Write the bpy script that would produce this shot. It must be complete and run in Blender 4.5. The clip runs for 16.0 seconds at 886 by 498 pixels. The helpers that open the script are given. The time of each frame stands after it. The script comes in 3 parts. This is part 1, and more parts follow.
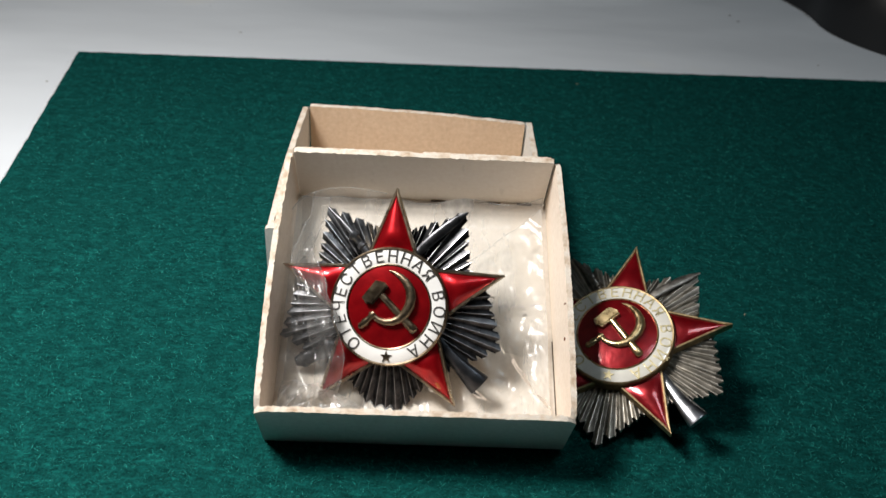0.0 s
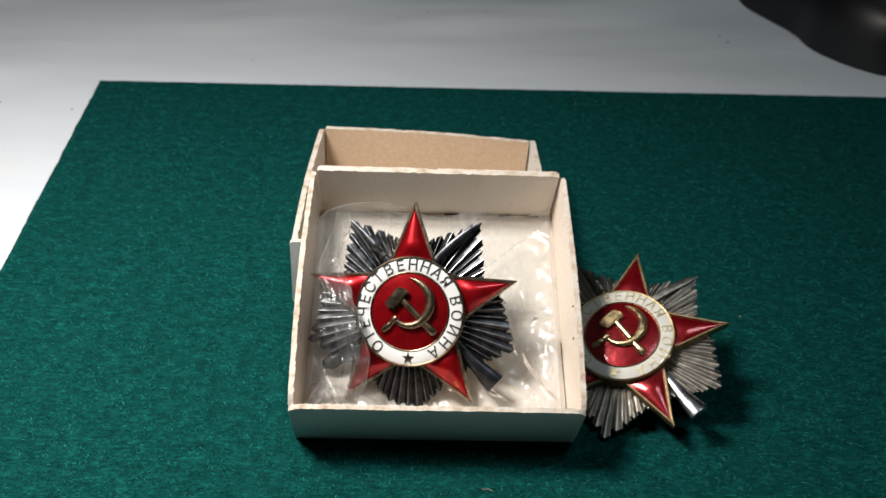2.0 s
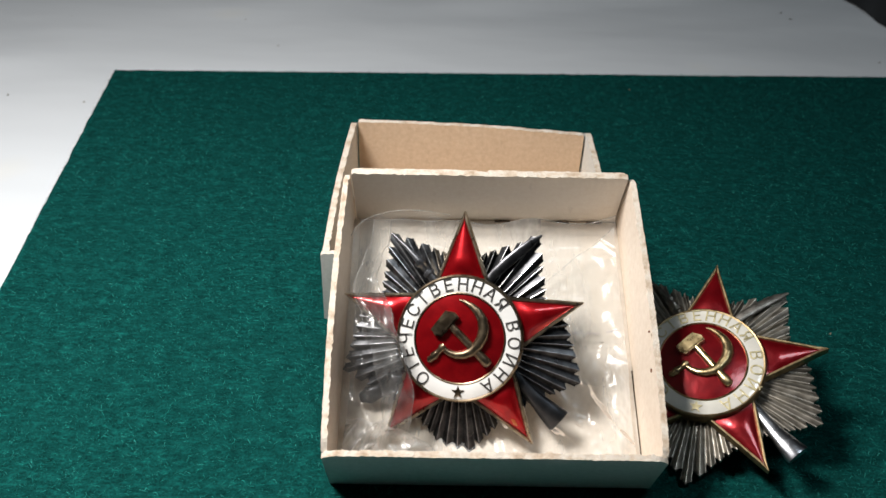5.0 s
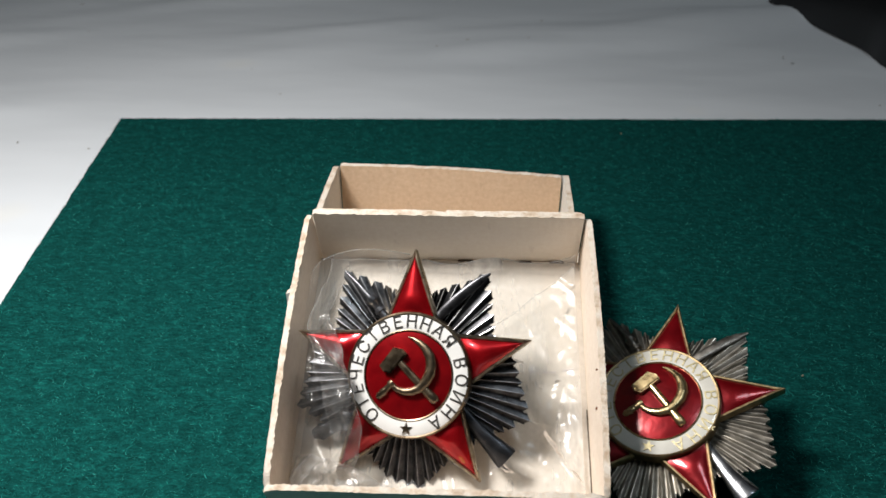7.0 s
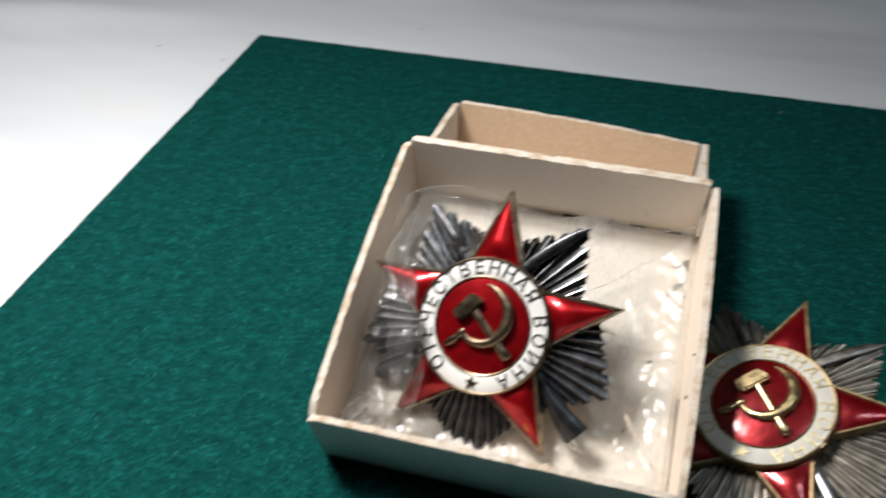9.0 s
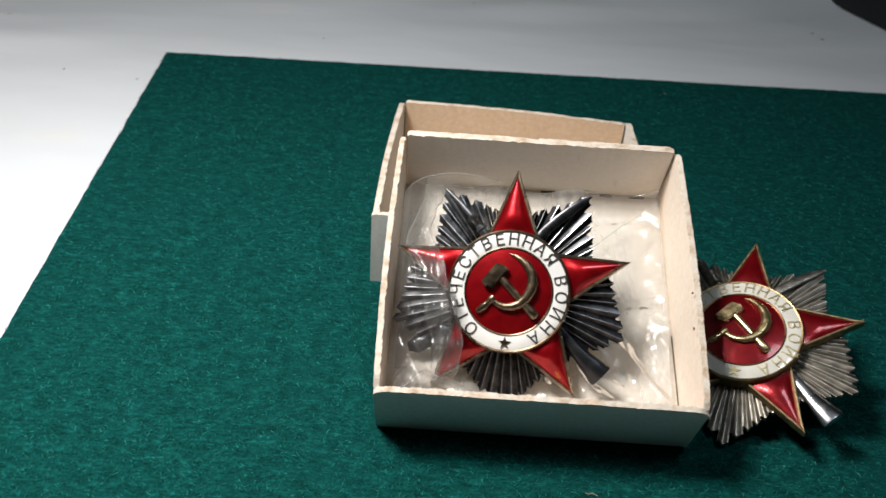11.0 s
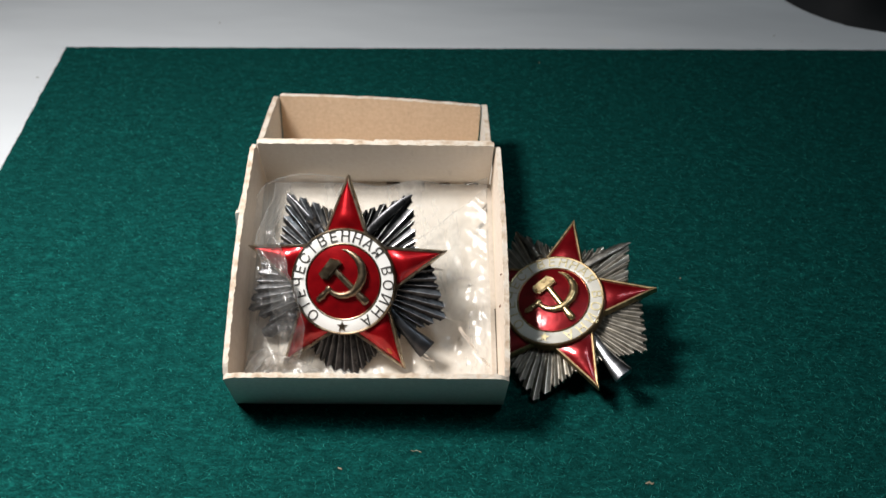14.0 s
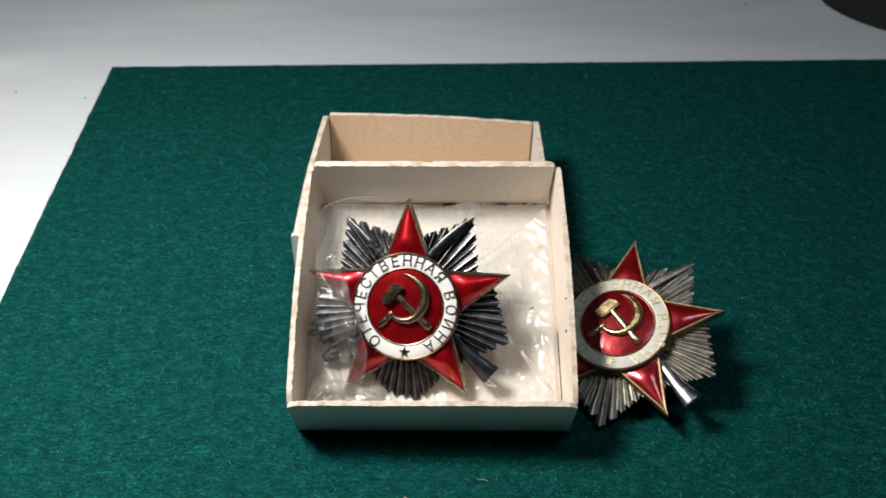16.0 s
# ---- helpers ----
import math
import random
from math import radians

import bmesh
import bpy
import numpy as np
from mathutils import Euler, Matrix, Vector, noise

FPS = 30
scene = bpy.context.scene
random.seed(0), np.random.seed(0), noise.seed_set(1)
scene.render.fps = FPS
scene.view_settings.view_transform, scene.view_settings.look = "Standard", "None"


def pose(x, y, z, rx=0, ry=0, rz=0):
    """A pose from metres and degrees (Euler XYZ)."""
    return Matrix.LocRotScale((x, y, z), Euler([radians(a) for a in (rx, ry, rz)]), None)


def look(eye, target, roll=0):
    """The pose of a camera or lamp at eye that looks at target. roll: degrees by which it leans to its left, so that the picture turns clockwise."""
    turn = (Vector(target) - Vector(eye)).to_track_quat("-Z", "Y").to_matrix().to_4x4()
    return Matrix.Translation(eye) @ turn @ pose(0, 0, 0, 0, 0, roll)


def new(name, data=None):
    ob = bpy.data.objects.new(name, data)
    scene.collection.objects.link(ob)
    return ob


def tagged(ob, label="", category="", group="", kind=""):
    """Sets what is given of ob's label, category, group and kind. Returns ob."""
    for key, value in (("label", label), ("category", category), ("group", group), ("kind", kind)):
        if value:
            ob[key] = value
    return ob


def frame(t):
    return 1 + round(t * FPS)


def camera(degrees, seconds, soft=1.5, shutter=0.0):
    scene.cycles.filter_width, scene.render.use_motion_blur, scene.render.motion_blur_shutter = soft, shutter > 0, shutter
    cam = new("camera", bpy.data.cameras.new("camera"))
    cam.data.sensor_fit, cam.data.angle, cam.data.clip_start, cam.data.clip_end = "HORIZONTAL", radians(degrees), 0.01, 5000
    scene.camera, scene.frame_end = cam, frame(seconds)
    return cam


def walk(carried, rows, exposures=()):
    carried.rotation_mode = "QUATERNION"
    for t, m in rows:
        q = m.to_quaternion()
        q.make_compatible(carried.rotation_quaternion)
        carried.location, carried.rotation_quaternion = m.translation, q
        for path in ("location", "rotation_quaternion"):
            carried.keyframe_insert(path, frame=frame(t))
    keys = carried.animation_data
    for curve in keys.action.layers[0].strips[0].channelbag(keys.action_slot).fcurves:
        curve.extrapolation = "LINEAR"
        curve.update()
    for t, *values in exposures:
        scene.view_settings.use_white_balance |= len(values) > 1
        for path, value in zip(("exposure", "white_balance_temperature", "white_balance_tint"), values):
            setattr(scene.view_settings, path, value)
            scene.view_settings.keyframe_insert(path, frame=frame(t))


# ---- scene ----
cam = camera(54.4, 16.0, soft=1.5, shutter=0.4)
cam.data.dof.use_dof, cam.data.dof.focus_distance, cam.data.dof.aperture_fstop = True, 0.18, 36.0
PATH = [
    (0, (-0.00250, -0.11454, 0.13377), (0.00357, 0.04625, 0.01498), 4.85),
    (0.5, (-0.00274, -0.12032, 0.13332), (0.00375, 0.03973, 0.01356), 4.64),
    (1, (-0.00550, -0.12821, 0.14070), (0.00164, 0.03268, 0.02211), 5.26),
    (1.5, (-0.00255, -0.13939, 0.15152), (0.00465, 0.02247, 0.03425), 4.74),
    (2, (-0.00691, -0.12729, 0.13923), (-0.00032, 0.03651, 0.02467), 3.99),
    (2.5, (-0.00953, -0.11364, 0.12545), (0.00021, 0.04935, 0.00994), 5.23),
    (3, (-0.00824, -0.10705, 0.12617), (-0.00405, 0.05578, 0.01012), 3.39),
    (3.2, (-0.00595, -0.10483, 0.12776), (-0.00743, 0.05842, 0.01223), 2.05),
    (5.3, (-0.01181, -0.10298, 0.13121), (-0.01086, 0.05702, 0.01120), 2.39),
    (5.5, (-0.00793, -0.10307, 0.13501), (-0.00816, 0.05628, 0.01415), 1.74),
    (6, (-0.00027, -0.10505, 0.13120), (-0.01131, 0.05551, 0.01246), 1.36),
    (6.5, (0.01315, -0.10601, 0.12922), (-0.00173, 0.05996, 0.01862), -0.32),
    (7, (0.00629, -0.10553, 0.13035), (-0.00377, 0.06160, 0.02095), 0.44),
    (7.5, (-0.00062, -0.10405, 0.12432), (-0.00767, 0.06293, 0.01448), 1.72),
    (8, (0.00580, -0.09657, 0.11577), (-0.00074, 0.06840, 0.00290), 3.33),
    (8.5, (0.01317, -0.08757, 0.10979), (0.00201, 0.07675, -0.00367), 6.38),
    (9, (0.01406, -0.09452, 0.11783), (-0.02728, 0.06316, 0.00194), 2.63),
    (9.2, (0.01255, -0.09879, 0.11771), (-0.03668, 0.05502, -0.00027), 2.36),
    (11.3, (-0.02013, -0.11760, 0.12276), (-0.01688, 0.04825, 0.01104), 5.27),
    (11.5, (-0.01837, -0.11799, 0.12523), (-0.01394, 0.04771, 0.01332), 5.53),
    (12, (-0.01522, -0.12044, 0.13156), (-0.01066, 0.04312, 0.01654), 4.35),
    (12.5, (-0.00187, -0.11507, 0.13263), (0.00494, 0.04384, 0.01138), 4.60),
    (13, (0.00625, -0.12052, 0.13491), (0.01340, 0.03663, 0.01140), 4.15),
    (13.5, (0.01007, -0.12217, 0.13687), (0.01572, 0.03425, 0.01236), 3.36),
    (14, (0.01055, -0.12827, 0.14777), (0.01464, 0.02791, 0.02291), 2.77),
    (14.5, (0.01165, -0.12252, 0.15024), (0.00984, 0.03343, 0.02504), 1.11),
    (15, (0.01198, -0.11950, 0.14897), (0.01031, 0.03633, 0.02362), 0.32),
    (15.5, (0.00901, -0.12151, 0.14745), (0.00991, 0.03514, 0.02311), 0.47),
    (16, (0.00177, -0.12370, 0.14857), (0.00050, 0.03341, 0.02482), 1.15),
]
walk(cam, [(t, look(eye, target, roll)) for t, eye, target, roll in PATH])

# ---- light: one desk lamp at the left, added fill overhead, a dim room behind it ----
MM = 0.001
world = bpy.data.worlds.new("room_air")
scene.world = world
world.use_nodes = True
world.node_tree.nodes["Background"].inputs[0].default_value = (0.5, 0.55, 0.6, 1)
world.node_tree.nodes["Background"].inputs[1].default_value = 0.02


def area_light(name, eye, target, size, watts, colour):
    data = bpy.data.lights.new(name, "AREA")
    data.shape, data.size, data.energy, data.color = "DISK", size, watts, colour
    ob = new(name, data)
    ob.matrix_world = look(eye, target)
    return ob


area_light("desk_lamp_light", (-0.11, 0.013, 0.217), (-0.094, -0.044, 0.0), 0.066, 1.08, (1.0, 0.958, 0.918))
# Unseen fill, added to lift the far paper and the shadows.
area_light("overhead_fill_light", (0.3, -0.2, 1.62), (0.3, -0.2, 0.0), 0.4, 4.0, (0.8, 0.92, 1.0))
scene.view_settings.exposure = 0.0


# ---- materials ----
class Nodes:
    """A small helper round one material's node tree."""

    def __init__(self, name):
        self.mat = bpy.data.materials.new(name)
        self.mat.use_nodes = True
        self.tree = self.mat.node_tree
        self.out = self.tree.nodes["Material Output"]
        self.bsdf = self.tree.nodes["Principled BSDF"]
        self.coord = self.add("ShaderNodeTexCoord").outputs["Object"]

    def add(self, kind, **values):
        node = self.tree.nodes.new(kind)
        for key, value in values.items():
            node.inputs[key.replace("_", " ")].default_value = value
        return node

    def link(self, a, b):
        self.tree.links.new(a, b)

    def noise(self, scale, detail=4.0, rough=0.55, stretch=None):
        node = self.add("ShaderNodeTexNoise", Scale=scale, Detail=detail, Roughness=rough)
        source = self.coord
        if stretch:
            m = self.add("ShaderNodeMapping", Scale=stretch)
            self.link(source, m.inputs["Vector"])
            source = m.outputs["Vector"]
        self.link(source, node.inputs["Vector"])
        return node.outputs["Fac"]

    def ramp(self, fac, stops):
        node = self.tree.nodes.new("ShaderNodeValToRGB")
        ramp = node.color_ramp
        while len(ramp.elements) < len(stops):
            ramp.elements.new(0.5)
        for e, (at, c) in zip(ramp.elements, stops):
            e.position, e.color = at, (*c, 1)
        self.link(fac, node.inputs["Fac"])
        return node.outputs["Color"]

    def mix(self, fac, a, b, blend="MIX"):
        node = self.tree.nodes.new("ShaderNodeMixRGB")
        node.blend_type = blend
        for sock, value in zip(node.inputs, (fac, a, b)):
            if isinstance(value, (int, float)):
                sock.default_value = value
            elif isinstance(value, tuple):
                sock.default_value = (*value, 1)
            else:
                self.link(value, sock)
        return node.outputs["Color"]

    def bump(self, height, strength, distance):
        node = self.add("ShaderNodeBump", Strength=strength, Distance=distance)
        self.link(height, node.inputs["Height"])
        self.link(node.outputs["Normal"], self.bsdf.inputs["Normal"])
        return node.outputs["Normal"]

    def set(self, **values):
        for key, value in values.items():
            sock = self.bsdf.inputs[key.replace("_", " ")]
            if isinstance(value, (int, float)):
                sock.default_value = value
            elif isinstance(value, tuple):
                sock.default_value = (*value, 1)
            else:
                self.link(value, sock)
        return self.mat


def felt_material():
    n = Nodes("green_felt")
    streak = n.noise(1000, 5, 0.7, (0.5, 1.2, 1.0))
    wool = n.noise(2600, 3, 0.6)
    broad = n.noise(22, 3)
    c = n.ramp(streak, [(0.34, (0.0014, 0.0195, 0.018)), (0.52, (0.0032, 0.0445, 0.0405)), (0.68, (0.006, 0.112, 0.099))])
    c = n.mix(0.35, c, n.ramp(wool, [(0.38, (0.0013, 0.0185, 0.017)), (0.64, (0.006, 0.114, 0.1))]))
    c = n.mix(n.ramp(broad, [(0.35, (0, 0, 0)), (0.7, (0.3, 0.3, 0.3))]), c, (0.0032, 0.048, 0.0425))
    tuft = n.noise(330, 4, 0.7, (0.7, 1.1, 1.0))
    c = n.mix(0.7, c, n.ramp(tuft, [(0.3, (0.5, 0.5, 0.5)), (0.5, (0.78, 0.78, 0.78)), (0.72, (1.55, 1.47, 1.45))]), "MULTIPLY")
    n.bump(n.mix(0.5, n.mix(0.5, streak, wool), tuft), 0.9, 0.0007)
    return n.set(Base_Color=c, Roughness=1.0, Specular_IOR_Level=0.04)


def fibre_material():
    n = Nodes("felt_fibre")
    geo = n.tree.nodes.new("ShaderNodeNewGeometry")
    c = n.ramp(geo.outputs["Random Per Island"], [(0.0, (0.002, 0.026, 0.024)), (0.5, (0.007, 0.085, 0.075)), (0.86, (0.016, 0.24, 0.21)), (1.0, (0.055, 0.36, 0.32))])
    return n.set(Base_Color=c, Roughness=0.8, Specular_IOR_Level=0.1)


def cloth_material():
    n = Nodes("white_table_paper")
    broad, grain = n.noise(11, 4, 0.5, (0.6, 1.6, 1)), n.noise(1500, 2)
    c = n.ramp(broad, [(0.3, (0.58, 0.61, 0.64)), (0.7, (0.65, 0.68, 0.71))])
    speck = n.ramp(n.noise(120, 1), [(0.77, (0, 0, 0)), (0.8, (0.55, 0.55, 0.55))])
    c = n.mix(speck, c, (0.36, 0.33, 0.3))
    stain = n.ramp(n.noise(16, 2), [(0.66, (0, 0, 0)), (0.78, (0.3, 0.3, 0.3))])
    c = n.mix(stain, c, (0.72, 0.66, 0.5))
    n.bump(n.mix(0.02, n.noise(13, 3, 0.45, (0.7, 1.6, 1)), grain), 0.6, 0.004)
    return n.set(Base_Color=c, Roughness=0.6, Specular_IOR_Level=0.3)


def card_material(name, low, high, stain, grain=0.25):
    n = Nodes(name)
    pulp, fine, broad = n.noise(900, 4, 0.6), n.noise(3500, 2), n.noise(60, 4)
    c = n.ramp(pulp, [(0.3, low), (0.7, high)])
    c = n.mix(n.ramp(broad, [(0.5, (0, 0, 0)), (0.75, (0.5, 0.5, 0.5))]), c, stain)
    fleck = n.ramp(n.noise(420, 1, 0.4, (1, 1.0, 0.5)), [(0.74, (0, 0, 0)), (0.8, (0.2, 0.2, 0.2))])
    c = n.mix(fleck, c, tuple(v * 0.62 for v in stain))
    n.bump(n.mix(0.5, pulp, fine), grain, 0.0003)
    return n.set(Base_Color=c, Roughness=0.75, Specular_IOR_Level=0.25)


def torn_material():
    n = Nodes("torn_card_edge")
    patch, fine = n.noise(210, 4, 0.65), n.noise(2400, 3)
    c = n.ramp(patch, [(0.39, (0.38, 0.27, 0.18)), (0.47, (0.55, 0.45, 0.35)), (0.55, (0.64, 0.585, 0.51))])
    c = n.mix(0.25, c, n.ramp(fine, [(0.3, (0.45, 0.36, 0.27)), (0.7, (0.7, 0.65, 0.57))]))
    n.bump(n.mix(0.4, patch, fine), 0.8, 0.0007)
    return n.set(Base_Color=c, Roughness=0.9, Specular_IOR_Level=0.15)


def metal_material(name, dark, light, rough, scale=900.0, bump=0.12, tarnish=0.5, ridges=False):
    n = Nodes(name)
    wear, scratch = n.noise(scale, 4, 0.6), n.noise(scale * 4, 2, 0.5, (1, 0.25, 1))
    c = n.ramp(wear, [(0.3, dark), (0.3 + tarnish * 0.7, light)])
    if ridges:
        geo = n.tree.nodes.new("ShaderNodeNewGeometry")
        # Darkens the colour in grooves and leaves it full on crests.
        crest = n.ramp(geo.outputs["Pointiness"], [(0.46, (0.25, 0.25, 0.25)), (0.56, (1.0, 1.0, 1.0))])
        c = n.mix(1.0, c, crest, "MULTIPLY")
    r = n.ramp(n.noise(scale * 0.7, 3), [(0.3, (rough * 0.75,) * 3), (0.7, (min(1.0, rough * 1.35),) * 3)])
    n.bump(n.mix(0.5, wear, scratch), bump, 0.0001)
    return n.set(Base_Color=c, Metallic=1.0, Roughness=r)


def enamel_material(name, low, high, rough=0.1, coat=0.6, wave=0.08, metal=0.0, glaze=0.06):
    n = Nodes(name)
    cloud = n.noise(330, 3)
    c = n.ramp(cloud, [(0.35, low), (0.7, high)])
    normal = n.bump(n.mix(0.4, n.noise(170, 2), n.noise(600, 2)), wave, 0.0004)
    n.link(normal, n.bsdf.inputs["Coat Normal"])
    return n.set(Base_Color=c, Roughness=rough, Metallic=metal, Coat_Weight=coat, Coat_Roughness=glaze, Coat_IOR=1.6, IOR=1.55)


def plastic_film_material(name, milkiness, ior, relief, stretch=(1, 0.6, 1), scale=260, gloss_rough=0.12):
    n = Nodes(name)
    n.tree.nodes.remove(n.bsdf)
    bump = n.add("ShaderNodeBump", Strength=relief, Distance=0.0005)
    ridge = n.ramp(n.noise(scale * 0.7, 2, 0.5, stretch), [(0.4, (0, 0, 0)), (0.5, (1, 1, 1)), (0.6, (0, 0, 0))])
    n.link(n.mix(0.3, n.noise(scale, 4, 0.55, stretch), ridge), bump.inputs["Height"])
    clear = n.add("ShaderNodeBsdfTransparent", Color=(0.98, 0.98, 0.975, 1))
    milk = n.add("ShaderNodeBsdfTranslucent", Color=(0.9, 0.9, 0.88, 1))
    haze = n.add("ShaderNodeBsdfDiffuse", Color=(0.86, 0.86, 0.84, 1))
    soft = n.add("ShaderNodeMixShader", Fac=0.5)
    n.link(milk.outputs[0], soft.inputs[1])
    n.link(haze.outputs[0], soft.inputs[2])
    body = n.add("ShaderNodeMixShader")
    streaks = n.noise(scale * 0.45, 5, 0.65, (stretch[0] * 1.5, stretch[1] * 0.5, 1))
    n.link(n.ramp(streaks, [(0.42, (milkiness * 0.55,) * 3), (0.56, (milkiness * 1.2,) * 3), (0.68, (min(1.0, milkiness * 3.2),) * 3)]), body.inputs[0])
    n.link(clear.outputs[0], body.inputs[1])
    n.link(soft.outputs[0], body.inputs[2])
    gloss = n.add("ShaderNodeBsdfGlossy", Roughness=gloss_rough)
    n.link(bump.outputs[0], gloss.inputs["Normal"])
    fres = n.add("ShaderNodeFresnel", IOR=ior)
    n.link(bump.outputs[0], fres.inputs["Normal"])
    last = n.add("ShaderNodeMixShader")
    n.link(fres.outputs[0], last.inputs[0])
    n.link(body.outputs[0], last.inputs[1])
    n.link(gloss.outputs[0], last.inputs[2])
    n.link(last.outputs[0], n.out.inputs["Surface"])
    return n.mat


def plain_material(name, a, b, rough, scale=3.0, bump=0.1):
    n = Nodes(name)
    c = n.ramp(n.noise(scale, 4), [(0.3, a), (0.7, b)])
    n.bump(n.noise(scale * 30, 3), bump, 0.001)
    return n.set(Base_Color=c, Roughness=rough)


FELT, FIBRE, CLOTH = felt_material(), fibre_material(), cloth_material()
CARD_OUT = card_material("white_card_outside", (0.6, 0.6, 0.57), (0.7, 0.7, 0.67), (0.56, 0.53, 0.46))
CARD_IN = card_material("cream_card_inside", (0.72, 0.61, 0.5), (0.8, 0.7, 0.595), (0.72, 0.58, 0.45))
# Paler cream card, lightened further to stand in for bounced light.
CARD_BACK_BOUNCE = card_material("bounce_lit_card_inside", (0.83, 0.75, 0.655), (0.88, 0.81, 0.72), (0.8, 0.7, 0.59))
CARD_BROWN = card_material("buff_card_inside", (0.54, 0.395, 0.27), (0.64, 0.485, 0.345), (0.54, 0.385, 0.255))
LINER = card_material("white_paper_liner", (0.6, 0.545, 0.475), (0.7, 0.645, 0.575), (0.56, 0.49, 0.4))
TORN = torn_material()
FILM = plastic_film_material("clear_plastic_film", 0.05, 1.34, 0.45)
FOLD_FILM = plastic_film_material("doubled_plastic_film", 0.08, 1.34, 0.6, (1.6, 0.35, 1))
PLEAT_FILM = plastic_film_material("loose_plastic_film", 0.13, 1.22, 0.12)
MILKY_FILM = plastic_film_material("milky_plastic_film", 0.26, 1.4, 0.75, (0.8, 0.8, 1.0), 110, 0.19)
GATHERED_FILM = plastic_film_material("gathered_plastic_film", 0.5, 1.5, 0.5, (0.5, 1.0, 1.0), 150, 0.14)
BLACK_PLASTIC = plain_material("black_plastic", (0.004, 0.0045, 0.0055), (0.006, 0.0065, 0.0075), 0.42, 40, 0.01)
WALL_PAINT = plain_material("wall_paint", (0.3, 0.29, 0.27), (0.36, 0.35, 0.33), 0.9)
WOOD = plain_material("dark_wood", (0.1, 0.06, 0.035), (0.17, 0.1, 0.06), 0.5, 8)
AGED = dict(
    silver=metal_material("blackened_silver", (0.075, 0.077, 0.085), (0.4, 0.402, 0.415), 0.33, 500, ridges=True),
    # Lighter metal for the narrow strips along the ray ridges.
    crest=metal_material("light_silver_ridge", (0.42, 0.42, 0.43), (0.66, 0.66, 0.67), 0.3, 700),
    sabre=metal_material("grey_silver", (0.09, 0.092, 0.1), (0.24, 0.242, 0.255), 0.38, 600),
    gold=metal_material("dull_bronze_gilding", (0.135, 0.1, 0.066), (0.27, 0.21, 0.142), 0.33, 700),
    border=metal_material("worn_bronze_border", (0.24, 0.19, 0.13), (0.5, 0.42, 0.31), 0.3, 700),
    # Darker silver copy: shade put into the colour, along with some patina.
    shade_patina=metal_material("shaded_patina_silver", (0.03, 0.031, 0.035), (0.12, 0.122, 0.13), 0.33, 500, ridges=True),
    steel=metal_material("dark_gunmetal", (0.05, 0.053, 0.06), (0.085, 0.09, 0.1), 0.36, 300, 0.05),
    ink=enamel_material("dark_inlay", (0.03, 0.028, 0.026), (0.07, 0.065, 0.06), 0.4, 0.0),
    red=enamel_material("ruby_enamel", (0.31, 0.0015, 0.006), (0.48, 0.005, 0.01), 0.3, 0.55, 0.12, 0.72, 0.1),
    white=enamel_material("white_enamel", (0.78, 0.775, 0.75), (0.84, 0.835, 0.81), 0.16, 0.4, 0.04),
)
BRIGHT = dict(
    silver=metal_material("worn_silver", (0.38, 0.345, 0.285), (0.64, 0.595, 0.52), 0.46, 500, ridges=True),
    crest=metal_material("bright_silver_ridge", (0.5, 0.46, 0.38), (0.7, 0.65, 0.57), 0.38, 700),
    sabre=metal_material("dulled_silver", (0.14, 0.13, 0.115), (0.3, 0.28, 0.25), 0.42, 600),
    gold=metal_material("bright_gilding", (0.42, 0.31, 0.15), (0.66, 0.52, 0.29), 0.3, 900),
    border=metal_material("dulled_gilding", (0.22, 0.155, 0.08), (0.4, 0.3, 0.165), 0.42, 900),
    steel=metal_material("polished_steel", (0.32, 0.33, 0.35), (0.4, 0.41, 0.44), 0.27, 300, 0.05),
    ink=metal_material("gilt_inlay", (0.36, 0.31, 0.17), (0.52, 0.46, 0.29), 0.4, 900),
    red=enamel_material("crimson_enamel", (0.16, 0.001, 0.0045), (0.25, 0.0025, 0.007), 0.29, 0.55, 0.3, 0.68, 0.12),
    white=enamel_material("ivory_enamel", (0.56, 0.545, 0.49), (0.64, 0.625, 0.565), 0.16, 0.4, 0.04),
)

CHIP = enamel_material("chipped_enamel", (0.3, 0.05, 0.012), (0.5, 0.12, 0.03), 0.3, 0.3)


# ---- building helpers; shapes are drawn in millimetres ----
def part(name, bm, material, parent=None, label="", smooth=None, at=None):
    """Links a bmesh, drawn in millimetres, as one mesh object. smooth: the angle in degrees under which edges are rounded."""
    bmesh.ops.recalc_face_normals(bm, faces=bm.faces)
    if smooth is not None:
        for f in bm.faces:
            f.smooth = True
        for e in bm.edges:
            e.smooth = len(e.link_faces) == 2 and e.calc_face_angle(0.0) < radians(smooth)
    mesh = bpy.data.meshes.new(name)
    bm.to_mesh(mesh)
    bm.free()
    mesh.transform(Matrix.Scale(MM, 4))
    for m in material if isinstance(material, (list, tuple)) else (material,):
        mesh.materials.append(m)
    ob = new(name, mesh)
    if parent:
        ob.parent = parent
    if at:
        ob.matrix_basis = at
    return tagged(ob, label)


def empty(name, m, label, category, group=""):
    ob = new(name)
    ob.empty_display_size = 0.01
    ob.matrix_basis = m
    return tagged(ob, label, category, group)


def box(bm, x0, x1, y0, y1, z0, z1, bevel=0.0):
    made = bmesh.ops.create_cube(bm, size=1.0, matrix=Matrix.LocRotScale(((x0 + x1) / 2, (y0 + y1) / 2, (z0 + z1) / 2), None, (x1 - x0, y1 - y0, z1 - z0)))
    if bevel:
        edges = list({e for v in made["verts"] for e in v.link_edges})
        bmesh.ops.bevel(bm, geom=edges, offset=bevel, segments=2, affect="EDGES")


